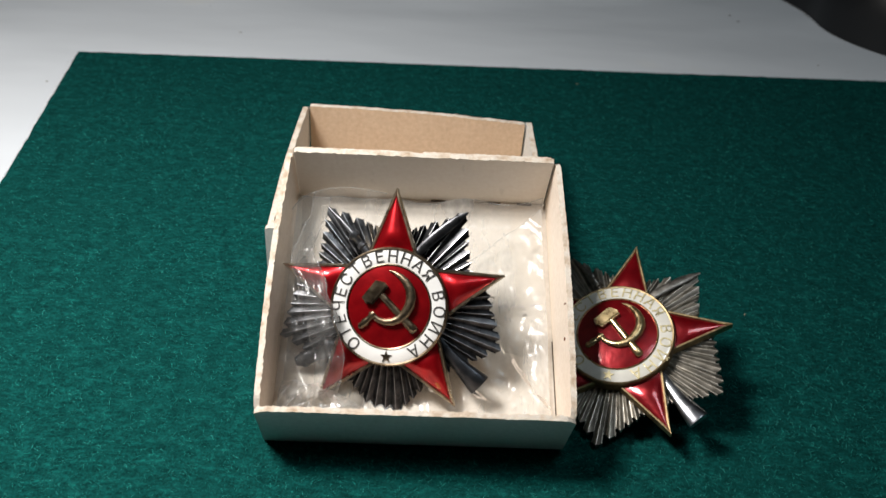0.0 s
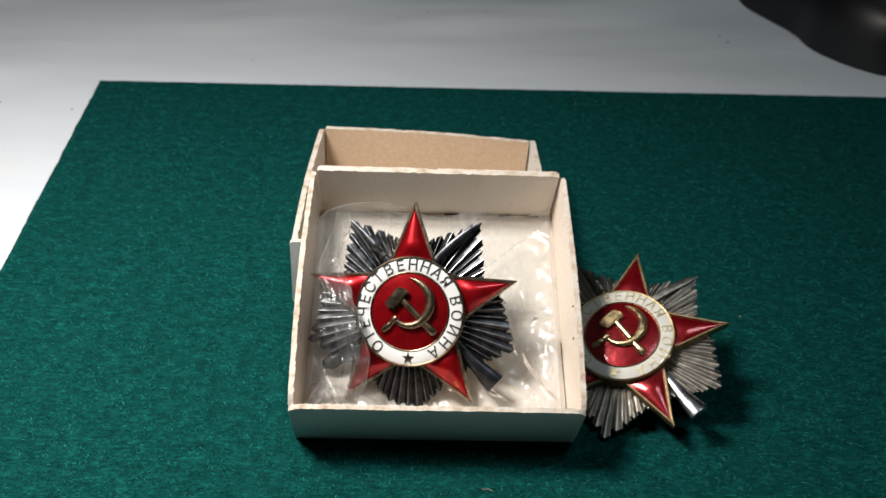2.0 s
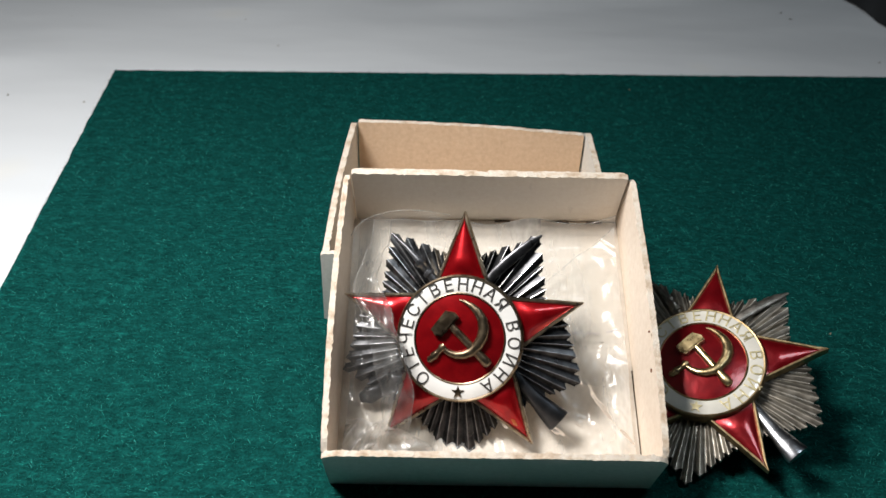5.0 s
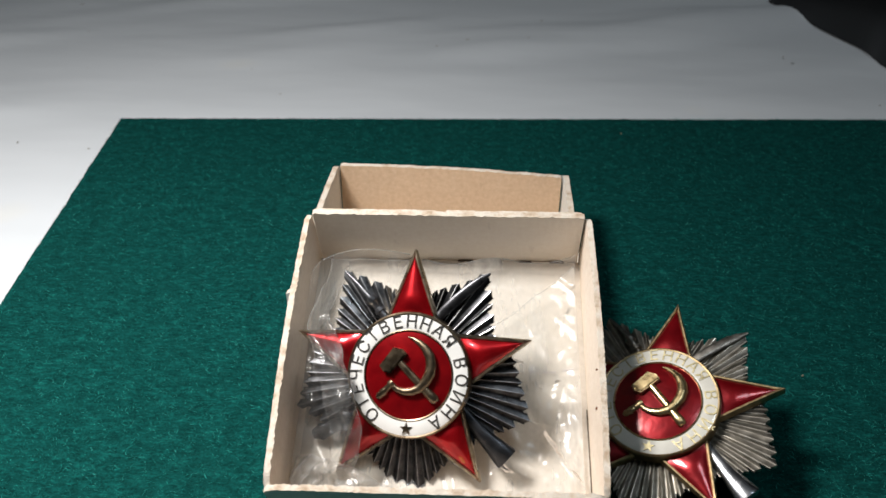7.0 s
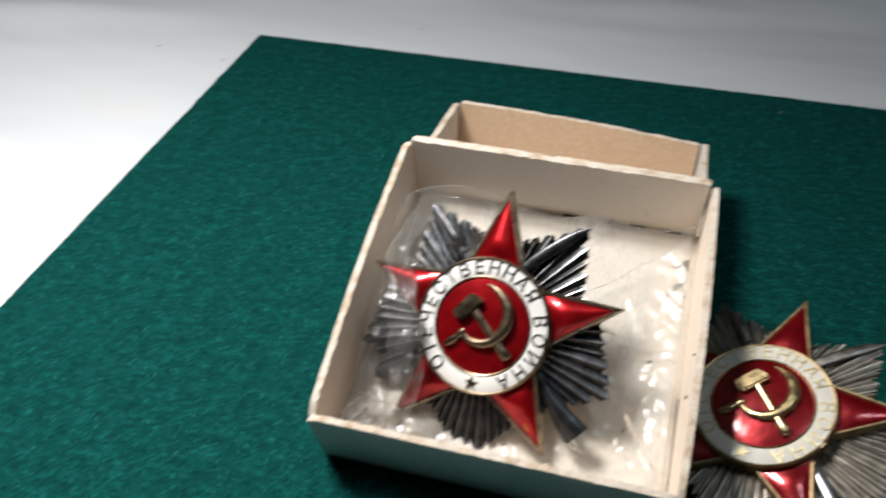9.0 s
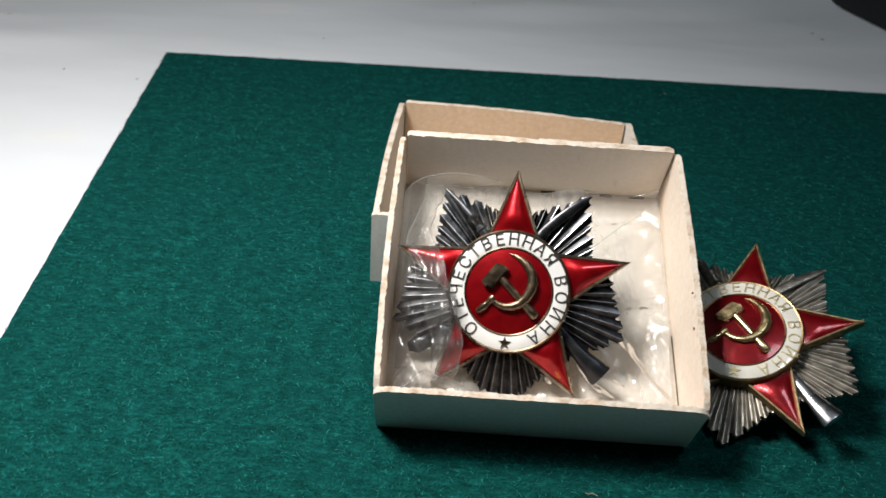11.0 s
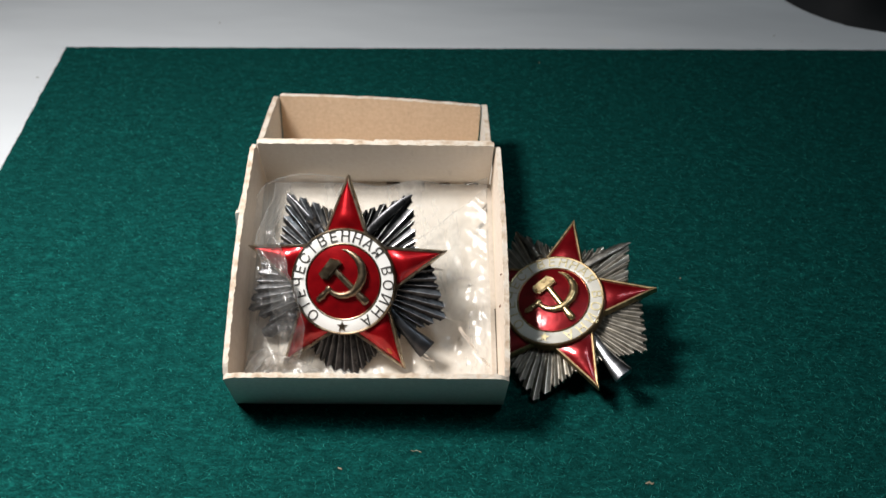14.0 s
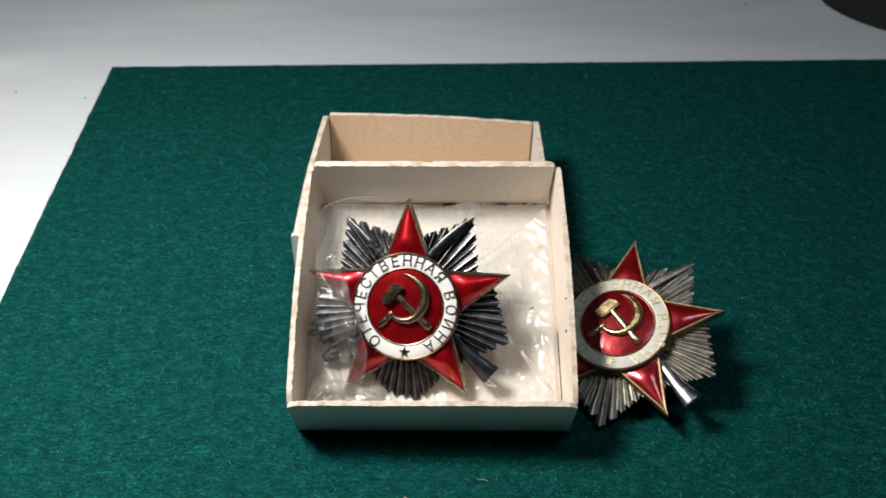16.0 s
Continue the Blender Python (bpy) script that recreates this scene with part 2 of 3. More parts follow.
def lathe(profile, n=96, close=False):
    """Turns (radius, height) pairs round the z axis."""
    bm = bmesh.new()
    rings = [[bm.verts.new((r * math.cos(2 * math.pi * k / n), r * math.sin(2 * math.pi * k / n), z)) for k in range(n)] if r > 1e-6 else [bm.verts.new((0, 0, z))] for r, z in profile]
    pairs = list(zip(rings, rings[1:])) + ([(rings[-1], rings[0])] if close else [])
    for a, b in pairs:
        for k in range(n):
            q = [a[k % len(a)], a[(k + 1) % n % len(a)], b[(k + 1) % n % len(b)], b[k % len(b)]]
            q = list(dict.fromkeys(q))
            if len(q) > 2:
                bm.faces.new(q)
    return bm


def sweep(rows, sides=8, flat=1.0, bm=None):
    """A domed bar along rows of (x, y, z, half width): a full ellipse, flattened by flat, at each row."""
    bm = bm or bmesh.new()
    rings = []
    for i, (x, y, z, w) in enumerate(rows):
        a, b = Vector(rows[max(i - 1, 0)][:3]), Vector(rows[min(i + 1, len(rows) - 1)][:3])
        along = (b - a).normalized()
        side = Vector((0, 0, 1)).cross(along).normalized()
        up = along.cross(side)
        rings.append([bm.verts.new(Vector((x, y, z)) + side * w * math.cos(2 * math.pi * k / sides) + up * w * flat * math.sin(2 * math.pi * k / sides)) for k in range(sides)])
    for a, b in zip(rings, rings[1:]):
        for k in range(sides):
            bm.faces.new((a[k], a[(k + 1) % sides], b[(k + 1) % sides], b[k]))
    bm.faces.new(rings[0])
    bm.faces.new(rings[-1])
    return bm


def prism(points, z0, z1, bevel=0.0, bm=None):
    """A flat outline (x, y) raised from z0 to z1."""
    bm = bm or bmesh.new()
    low = [bm.verts.new((x, y, z0)) for x, y in points]
    top = [bm.verts.new((x, y, z1)) for x, y in points]
    n = len(points)
    bm.faces.new(low)
    face = bm.faces.new(top)
    for k in range(n):
        bm.faces.new((low[k], low[(k + 1) % n], top[(k + 1) % n], top[k]))
    if bevel:
        bmesh.ops.bevel(bm, geom=list(face.edges), offset=bevel, segments=2, affect="EDGES")
    return bm


def polar(r, degrees):
    return r * math.cos(radians(degrees)), r * math.sin(radians(degrees))


# ---- the setting ----
TABLE_Z = -1.2


def table_sheet():
    """White paper over the table, with low creases on the far side."""
    bm = bmesh.new()
    nx, ny, grid = 200, 170, []
    for j in range(ny + 1):
        for i in range(nx + 1):
            x, y = -620 + 1240 * i / nx, -260 + 900 * j / ny
            far = min(1.0, max(0.0, (y - 185 + 0.25 * min(x, 0)) / 90.0))
            left = min(1.0, max(0.0, (-140 - x) / 60.0))
            amount = max(far, left)
            crease = 5.5 * noise.noise((x * 0.006, y * 0.028 - x * 0.008, 0.3)) + 2.4 * noise.noise((x * 0.015, y * 0.05 - x * 0.014, 4.0))
            grid.append(bm.verts.new((x, y, TABLE_Z + amount * max(crease, -0.5))))
    w = nx + 1
    for j in range(ny):
        for i in range(nx):
            bm.faces.new((grid[j * w + i], grid[j * w + i + 1], grid[(j + 1) * w + i + 1], grid[(j + 1) * w + i]))
    return bm


tagged(part("table_paper", table_sheet(), CLOTH, smooth=60), "matt white paper sheet with soft creases covering the table", "table cover", kind="structure")
bm = bmesh.new()
box(bm, -640, 640, -280, 660, -30, -3.4, 2)
tagged(part("table_top", bm, WOOD), "dark wooden table top under white paper", "table", kind="structure")
for name, (x0, x1, y0, y1, z0, z1), material in (
    ("floor", (-1700, 1700, -1600, 1800, -800, -750), WOOD),
    ("ceiling", (-1700, 1700, -1600, 1800, 1700, 1750), WALL_PAINT),
    ("wall_north", (-1700, 1700, 1800, 1900, -750, 1700), WALL_PAINT),
    ("wall_south", (-1700, 1700, -1700, -1600, -750, 1700), WALL_PAINT),
    ("wall_east", (1700, 1800, -1600, 1800, -750, 1700), WALL_PAINT),
    ("wall_west", (-1800, -1700, -1600, 1800, -750, 1700), WALL_PAINT),
):
    bm = bmesh.new()
    box(bm, x0, x1, y0, y1, z0, z1)
    tagged(part(name, bm, material), "plain " + name.split("_")[0] + " of the dim room round the table", name.split("_")[0], kind="structure")
for sx in (-1, 1):
    for y in (-240, 620):
        bm = bmesh.new()
        box(bm, sx * 590 - 30, sx * 590 + 30, y - 30, y + 30, -750, -30, 3)
        tagged(part("table_leg", bm, WOOD), "square dark wooden table leg", "table", kind="structure")

# ---- green felt sheet ----
CORNER, ALONG, DOWN = Vector((-126.3, 170.6)), Vector((319, 23.6)).normalized(), Vector((13.2, -125.7)).normalized()
FELT_W, FELT_D = 400.0, 262.0


def felt_point(a, b):
    p = CORNER + ALONG * a + DOWN * b
    return p.x, p.y


def felt_sheet():
    bm = bmesh.new()
    rng = random.Random(3)
    nx, ny = 200, 130
    grid = {}
    for j in range(ny + 1):
        for i in range(nx + 1):
            a, b = FELT_W * i / nx, FELT_D * j / ny
            if j == 0:
                b += 0.25 * noise.noise((a * 0.15, 0, 0)) + rng.uniform(-0.12, 0.12)
            if i == 0:
                a += 0.3 * noise.noise((0, b * 0.12, 5)) + rng.uniform(-0.12, 0.12)
            x, y = felt_point(a, b)
            z = -0.12 + 0.12 * noise.noise((x * 0.05, y * 0.05, 0))
            grid[i, j, 1] = bm.verts.new((x, y, z))
            if i in (0, nx) or j in (0, ny):
                grid[i, j, 0] = bm.verts.new((x, y, TABLE_Z - 0.3))
    for j in range(ny):
        for i in range(nx):
            bm.faces.new((grid[i, j, 1], grid[i + 1, j, 1], grid[i + 1, j + 1, 1], grid[i, j + 1, 1]))
    for i in range(nx):
        for j in (0, ny):
            bm.faces.new((grid[i, j, 0], grid[i + 1, j, 0], grid[i + 1, j, 1], grid[i, j, 1]))
    for j in range(ny):
        for i in (0, nx):
            bm.faces.new((grid[i, j, 0], grid[i, j + 1, 0], grid[i, j + 1, 1], grid[i, j, 1]))
    return bm


felt = part("felt_sheet", felt_sheet(), FELT, smooth=50)
tagged(felt, "dark green felt sheet lying flat on white paper", "felt mat")


def felt_fuzz():
    """Loose wool fibres: short bowed ribbons lying on the felt, denser near the camera, and a fringe on two edges."""
    rng = random.Random(11)
    verts, faces = [], []

    def fibre(x, y, z, turn, length, width, lift):
        bow = rng.uniform(-0.32, 0.32)
        base = len(verts)
        for k in range(4):
            s = k / 3 - 0.5
            a = turn + bow * s * 2
            px, py = x + s * length * math.cos(a), y + s * length * math.sin(a)
            pz = z + lift * (0.25 - s * s) * 4
            ox, oy = -math.sin(a) * width / 2, math.cos(a) * width / 2
            verts.append(((px + ox) * MM, (py + oy) * MM, pz * MM))
            verts.append(((px - ox) * MM, (py - oy) * MM, (pz + width * 0.5) * MM))
        for k in range(3):
            b = base + 2 * k
            faces.append((b, b + 1, b + 3, b + 2))

    for _ in range(105000):
        a, b = FELT_W * 0.86 * rng.random(), FELT_D * (1 - rng.random() ** 1.25) * 0.86
        x, y = felt_point(a, b)
        turn = rng.gauss(0.1, 0.8) if rng.random() < 0.6 else rng.uniform(0, 3.14)
        fibre(x, y, -0.02, turn, rng.uniform(0.4, 1.4), rng.uniform(0.025, 0.055), rng.uniform(0.02, 0.28))
    for _ in range(5200):
        x, y = felt_point(FELT_W * 0.8 * rng.random(), FELT_D * (1 - rng.random() ** 1.25) * 0.86)
        turn, bend = rng.uniform(0, 6.28), rng.uniform(-0.35, 0.35)
        for _ in range(rng.randint(3, 6)):
            fibre(x, y, 0.05, turn, 0.62, 0.03, rng.uniform(0.05, 0.3))
            x, y, turn = x + 0.52 * math.cos(turn), y + 0.52 * math.sin(turn), turn + bend
    for _ in range(5200):
        if rng.random() < 0.65:
            x, y = felt_point(FELT_W * 0.9 * rng.random(), rng.gauss(-0.05, 0.2))
            turn = rng.gauss(1.6, 0.6)
        else:
            x, y = felt_point(rng.gauss(-0.05, 0.2), FELT_D * 0.85 * rng.random())
            turn = rng.gauss(0.0, 0.6)
        fibre(x, y, rng.uniform(-0.9, 0.0), turn, rng.uniform(0.5, 1.5), rng.uniform(0.04, 0.08), rng.uniform(0.0, 0.3))
    mesh = bpy.data.meshes.new("felt_fuzz")
    mesh.from_pydata(verts, [], faces)
    mesh.materials.append(FIBRE)
    ob = new("felt_fuzz", mesh)
    ob.parent = felt
    return tagged(ob, "fine loose green wool fibres", kind="stuff")


felt_fuzz()


# ---- card trays ----
def card_panel(width, height, thick, seed, ragged=0.14, bow=0.0, dip=0.0, corner=0.0):
    """An upright card panel: x across, z up, its outer face at y = 0 and its inner face at y = thick. Faces: 0 outside, 1 inside, 2 torn edge.
    bow leans the middle of the top outwards, dip lowers the right end of the top, corner rounds the top corners."""
    rng = random.Random(seed)
    bm = bmesh.new()
    nx, nz = max(24, int(width / 0.45)), 6
    rows = {}
    drift = 0.0
    for i in range(nx + 1):
        s = i / nx
        x = -width / 2 + width * s
        drift = 0.75 * drift + rng.uniform(-1, 1) * ragged * 0.3
        end = min(s, 1 - s) * width
        top = height + drift - dip * s - (max(0.0, corner - end) ** 2 / (2 * corner) if corner else 0.0)
        thin = thick * (1 + rng.uniform(-0.1, 0.15) + 0.15 * noise.noise((x * 0.5, seed, 0)))
        for j in range(nz + 1):
            z = top * j / nz
            y = -bow * math.sin(math.pi * s) * (j / nz) ** 1.5
            rows[i, j, 0] = bm.verts.new((x, y - (0.12 * rng.random() if j == nz else 0), z))
            rows[i, j, 1] = bm.verts.new((x, y + (thin if j == nz else thick), z - (rng.uniform(0, 0.25) * ragged * 2 if j == nz else 0)))
    for i in range(nx):
        for j in range(nz):
            for k in (0, 1):
                f = bm.faces.new((rows[i, j, k], rows[i + 1, j, k], rows[i + 1, j + 1, k], rows[i, j + 1, k]))
                f.material_index = k
        for j in (0, nz):
            f = bm.faces.new((rows[i, j, 0], rows[i + 1, j, 0], rows[i + 1, j, 1], rows[i, j, 1]))
            f.material_index = 2
    for i in (0, nx):
        for j in range(nz):
            f = bm.faces.new((rows[i, j, 0], rows[i, j + 1, 0], rows[i, j + 1, 1], rows[i, j, 1]))
            f.material_index = 2
    return bm


def card_tray(name, m, label, w, d, h, t, inside, seed, back_bow=0.0, back_turn=0.0, sag=0.0, corner=0.8, back=None):
    """An open card tray; its own origin is the middle of its front lower edge, with the depth along y."""
    tray = empty(name, m, label, "box")
    mats = [CARD_OUT, inside, TORN]
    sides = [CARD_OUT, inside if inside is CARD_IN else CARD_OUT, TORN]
    bm = bmesh.new()
    box(bm, -w / 2 + t, w / 2 - t, t, d - t - 0.4, 0.0, t)
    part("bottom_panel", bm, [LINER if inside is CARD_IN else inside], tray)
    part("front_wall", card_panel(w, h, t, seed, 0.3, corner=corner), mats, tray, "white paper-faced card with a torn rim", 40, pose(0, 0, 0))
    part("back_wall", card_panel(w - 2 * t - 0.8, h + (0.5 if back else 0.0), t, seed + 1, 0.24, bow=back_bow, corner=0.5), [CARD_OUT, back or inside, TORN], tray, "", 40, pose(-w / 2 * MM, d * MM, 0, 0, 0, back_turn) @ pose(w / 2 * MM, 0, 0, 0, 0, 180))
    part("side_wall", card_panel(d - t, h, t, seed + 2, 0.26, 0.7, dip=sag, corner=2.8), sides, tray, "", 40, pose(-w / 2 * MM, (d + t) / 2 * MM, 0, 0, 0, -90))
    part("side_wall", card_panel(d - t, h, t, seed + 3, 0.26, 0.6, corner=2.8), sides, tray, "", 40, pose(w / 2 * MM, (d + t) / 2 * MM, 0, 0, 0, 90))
    return tray


LID_POSE = pose(-0.0050, 0.0452, 0.0, 0, 0, -0.4)
lid = card_tray("cardboard_box", LID_POSE, "empty buff cardboard box half lying upturned on felt", 64.6, 61.6, 18.6, 1.3, CARD_BROWN, 21, back_bow=1.2, back_turn=-2.2, sag=2.2)
TRAY_POSE = pose(-0.0006, 0.0, 0.0004, 22.5, -0.9, 1.0)
tray = card_tray("cardboard_tray", TRAY_POSE, "small white cardboard tray leaning back on its lid", 59.3, 59.4, 16.6, 1.0, CARD_IN, 5, corner=3.0, back=CARD_BACK_BOUNCE)
for x0, x1, seed in ((-27.8, -2.6, 31), (-0.4, 27.7, 32)):
    part("outer_flap", card_panel(x1 - x0, 16.8, 0.5, seed, ragged=0.2), [CARD_OUT, CARD_OUT, TORN], tray, "white torn paper flap", 40, pose((x0 + x1) / 2 * MM, 59.95 * MM, 0, 0.0, 0, 0) @ pose(0, 0, 0, 0, 0, 180))


# Solid dark strips painted for the shade in the tray's open gaps.
GAP_SHADE = plain_material("gap_shade", (0.05, 0.035, 0.02), (0.1, 0.07, 0.045), 0.9, 900)
for u, long in ((2.0, 3.4), (8.6, 3.2), (15.4, 2.8), (22.0, 3.4)):
    bm = bmesh.new()
    box(bm, u, u + long, 57.7, 58.1, 0.95, 1.22)
    part("gap_strip", bm, GAP_SHADE, tray, "dark strip standing in for the shaded gap at the back wall")

# One more dark strip, for the gap along the right wall.
bm = bmesh.new()
box(bm, 28.42, 28.62, 4.0, 23.0, 0.95, 1.2)
part("gap_strip", bm, GAP_SHADE, tray, "dark strip drawn in the open joint along the card wall")


# ---- medals ----
TIP = 23.66
LETTERS = "ОТЕЧЕСТВЕННАЯ ВОЙНА"


def plate_drop(r):
    return -1.0 * (r / TIP) ** 2


FLUTE = ((0.0, 0.0), (0.1, 0.03), (0.45, 0.465), (0.5, 0.5), (0.55, 0.465), (0.9, 0.03), (1.0, 0.0))


def ray_fan(seed, left, right, flutes=13):
    """One fan of pleated rays with a pointed, stepped end to each, pointing at 54 degrees; left and right: the angles of its outline at the tip."""
    bm = bmesh.new()
    rng = random.Random(seed)
    half = 35.5
    bounds = [-half + 2 * half * (k + (rng.uniform(-0.2, 0.2) if 0 < k < flutes else 0)) / flutes for k in range(flutes + 1)]

    def reach(a):
        slant = left if a > 0 else right
        return 23.7 * math.sin(radians(slant)) / math.sin(radians(180 - slant - abs(a)))

    for a0, a1 in zip(bounds, bounds[1:]):
        end = reach((a0 + a1) / 2) + 0.1
        rows = []
        for r in (8.5, 12.5, 17.0, end - 0.5, end):
            r = min(r, end)
            top, low = [], []
            for f, h in FLUTE:
                tip = r + (1.6 * h - 0.6 if r == end else 0.0)
                x, y = polar(tip, 54 + a0 + (a1 - a0) * f)
                rise = h * (0.55 + 0.45 * min(1.0, r / 17.0)) 
                top.append(bm.verts.new((x, y, rise + plate_drop(tip) * 1.2)))
                low.append(bm.verts.new((x, y, -0.75 + plate_drop(tip) * 1.2)))
            rows.append((top, low))
        last = len(FLUTE) - 1
        for (ta, la), (tb, lb) in zip(rows, rows[1:]):
            for i in range(last):
                bm.faces.new((ta[i], ta[i + 1], tb[i + 1], tb[i])).material_index = 1 if i in (2, 3) else 0
            bm.faces.new((la[0], lb[0], lb[last], la[last]))
            for i, side in ((0, -half), (last, half)):
                if tb is rows[-1][0] or tb is rows[-2][0] or side == (a0 if i == 0 else a1):
                    bm.faces.new((ta[i], tb[i], lb[i], la[i]))
        top, low = rows[-1]
        for i in range(last):
            bm.faces.new((top[i], top[i + 1], low[i + 1], low[i]))
    bmesh.ops.remove_doubles(bm, verts=bm.verts, dist=0.004)
    return bm


def arm_half(r):
    return max(0.0, 4.45 * (TIP - r) / (TIP - 11.7))


def arm_z(r):
    return 1.65 - 0.75 * (r - 11) / (TIP - 11)


def star_frame():
    """The gilt border of the star: five tapering troughs round the ring."""
    bm = bmesh.new()
    for k in range(5):
        turn = Matrix.Rotation(radians(72 * k), 3, "Z")
        for side in (-1, 1):
            rows = []
            for i in range(9):
                r = 10.0 + (TIP - 10.0) * i / 8
                w = arm_half(r) + 0.03
                edge = min(0.72, w)
                z = arm_z(r)
                rows.append([bm.verts.new(turn @ Vector((side * x, r, h))) for x, h in ((w + 0.12, z - 1.5), (w + 0.02, z - 0.12), (w - 0.25 * edge, z + 0.14), (w - 0.7 * edge, z + 0.12), (w - edge, z - 0.15), (w - edge, z - 1.5))])
            for a, b in zip(rows, rows[1:]):
                for j in range(len(a) - 1):
                    bm.faces.new((a[j], a[j + 1], b[j + 1], b[j]))
            bm.faces.new(rows[-1])
        back = [bm.verts.new(turn @ Vector((x, r, arm_z(r) - 1.4))) for x, r in ((-arm_half(10), 10), (arm_half(10), 10), (0.05, TIP), (-0.05, TIP))]
        bm.faces.new(back)
    return bm


def enamel_arm(dome):
    """One domed enamel point of the star, pointing along y."""
    bm = bmesh.new()
    grid, n = [], 12
    for i in range(15):
        r = 10.4 + (TIP - 0.6 - 10.4) * i / 14
        w = max(0.03, arm_half(r) - 0.66)
        grid.append([bm.verts.new((w * s, r, arm_z(r) - 0.14 + min(1.5, dome * w) * min(1.0, 0.3 + 0.24 * max(0.0, r - 11.2)) * (1 - abs(s) ** 2.2))) for s in [-1 + 2 * k / n for k in range(n + 1)]])
    for a, b in zip(grid, grid[1:]):
        for k in range(n):
            bm.faces.new((a[k], a[k + 1], b[k + 1], b[k]))
    edge = [e for e in bm.edges if e.is_boundary]
    made = bmesh.ops.extrude_edge_only(bm, edges=edge)
    bmesh.ops.translate(bm, vec=(0, 0, -0.8), verts=[v for v in made["geom"] if isinstance(v, bmesh.types.BMVert)])
    return bm


def letter_mesh(char, size, depth):
    """One letter as a solid mesh in millimetres, centred on its own origin."""
    curve = bpy.data.curves.new("letter", "FONT")
    curve.body, curve.align_x, curve.align_y = char, "CENTER", "CENTER"
    curve.size, curve.extrude, curve.resolution_u, curve.offset = size, depth / 2, 3, 0.008
    ob = new("letter", curve)
    mesh = bpy.data.meshes.new_from_object(ob.evaluated_get(bpy.context.evaluated_depsgraph_get()))
    bpy.data.objects.remove(ob)
    bpy.data.curves.remove(curve)
    mesh.transform(Matrix.Scale(MM, 4))
    return mesh


LETTER_MESHES = {c: letter_mesh(c, 3.25, 0.16) for c in sorted(set(LETTERS) - {" "})}


def medal(m, look_of, label):
    thing = empty("order_badge", m, label, "medal", "enamelled star badges")
    for k in range(5):
        left, right = ((35, 44), (44, 35), (44, 56), (44, 44), (56, 44))[k]
        # Only the lampward fan stays light; shade and patina darken the others' colour.
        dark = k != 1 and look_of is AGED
        part("ray_fan", ray_fan(9 + k, left, right), [look_of["shade_patina" if dark else "silver"], look_of["sabre" if dark and k else "crest"]], thing, "pleated metal rays with stepped ends", 12, pose(0, 0, 0, 0, 0, 72 * k))
    # crossed weapons behind the star
    rows = [(7.8, -4.2, -0.1, 0.95), (10.2, -6.6, -0.1, 1.0), (12.6, -9.1, -0.15, 1.1), (14.4, -11.0, -0.2, 1.45), (16.4, -12.8, -0.25, 1.95), (18.4, -14.5, -0.3, 2.4), (18.75, -14.8, -0.3, 2.3)]
    part("rifle_butt", sweep(rows, 14, 0.5), look_of["steel"], thing, "smooth metal rifle butt", 50)
    rows = [(*polar(r, a), z, w) for r, a, z, w in ((11.5, 116, 1.0, 0.8), (13.0, 117.8, 0.95, 0.8), (13.2, 118, 0.95, 1.1), (13.8, 118.6, 0.95, 1.1), (14.0, 118.9, 0.9, 0.7), (15.3, 120, 0.9, 0.75), (15.6, 120.2, 0.9, 1.15), (16.4, 120.8, 0.85, 1.15), (16.6, 121.1, 0.75, 0.6), (20, 123.5, 0.35, 0.5), (23.6, 126, -0.2, 0.25))]
    part("rifle_barrel", sweep(rows), look_of["sabre"], thing, "", 50)
    rows = [(*polar(r, a), z, w) for r, a, z, w in ((11.0, 67, 0.45, 0.8), (13.5, 63.8, 0.42, 0.95), (16.5, 60.2, 0.25, 1.05), (19.5, 57.3, -0.02, 1.0), (22, 55.3, -0.3, 0.8), (24.3, 53.6, -0.65, 0.2))]
    part("sabre_blade", sweep([(x, y, z + 0.22, w) for x, y, z, w in rows], 12, 0.3), look_of["shade_patina" if look_of is AGED else "sabre"], thing, "", 50)
    rows = [(*polar(r, a), z, w) for r, a, z, w in ((11.0, 220, 0.3, 1.1), (14.0, 218, 0.3, 1.3), (14.8, 217.5, 0.3, 2.6), (15.8, 217, 0.2, 2.4), (16.6, 216.5, 0.1, 1.25), (19.0, 215.5, -0.1, 1.3), (20.2, 215, -0.3, 1.5), (21.2, 214.4, -0.4, 1.75), (21.8, 214, -0.45, 1.3), (22.8, 213.4, -0.5, 0.9))]
    part("sabre_hilt", sweep(rows, 12, 0.5), look_of["shade_patina" if look_of is AGED else "steel"], thing, "", 50)
    # star and ring
    frame_part = part("star_frame", star_frame(), look_of["border"], thing, "thin gilt border of the star", 50)
    arm = enamel_arm(0.44 if look_of is AGED else 0.24)
    arm_ob = part("enamel_point", arm, look_of["red"], frame_part, "glossy red enamel point", 40)
    for k in range(1, 5):
        ob = new("enamel_point", arm_ob.data)
        ob.parent, ob.matrix_basis = frame_part, pose(0, 0, 0, 0, 0, 72 * k)
        tagged(ob, "glossy red enamel point")
    if look_of is AGED:
        rows = [(0.5, 17.6, arm_z(17.6) + 0.62, 0.12), (0.3, 18.1, arm_z(18.1) + 0.58, 0.3), (0.45, 18.6, arm_z(18.6) + 0.5, 0.34), (0.25, 19.2, arm_z(19.2) + 0.42, 0.12)]
        part("enamel_chip", sweep(rows, 8, 0.3), CHIP, frame_part, "small orange-brown chip in the red enamel", 60, pose(0, 0, 0, 0, 0, 216))
    rim = [(11.0, -0.4), (11.75, -0.2), (11.85, 2.3), (11.75, 2.85), (11.5, 3.05), (11.25, 2.95), (11.2, 2.6), (10.9, 2.6)]
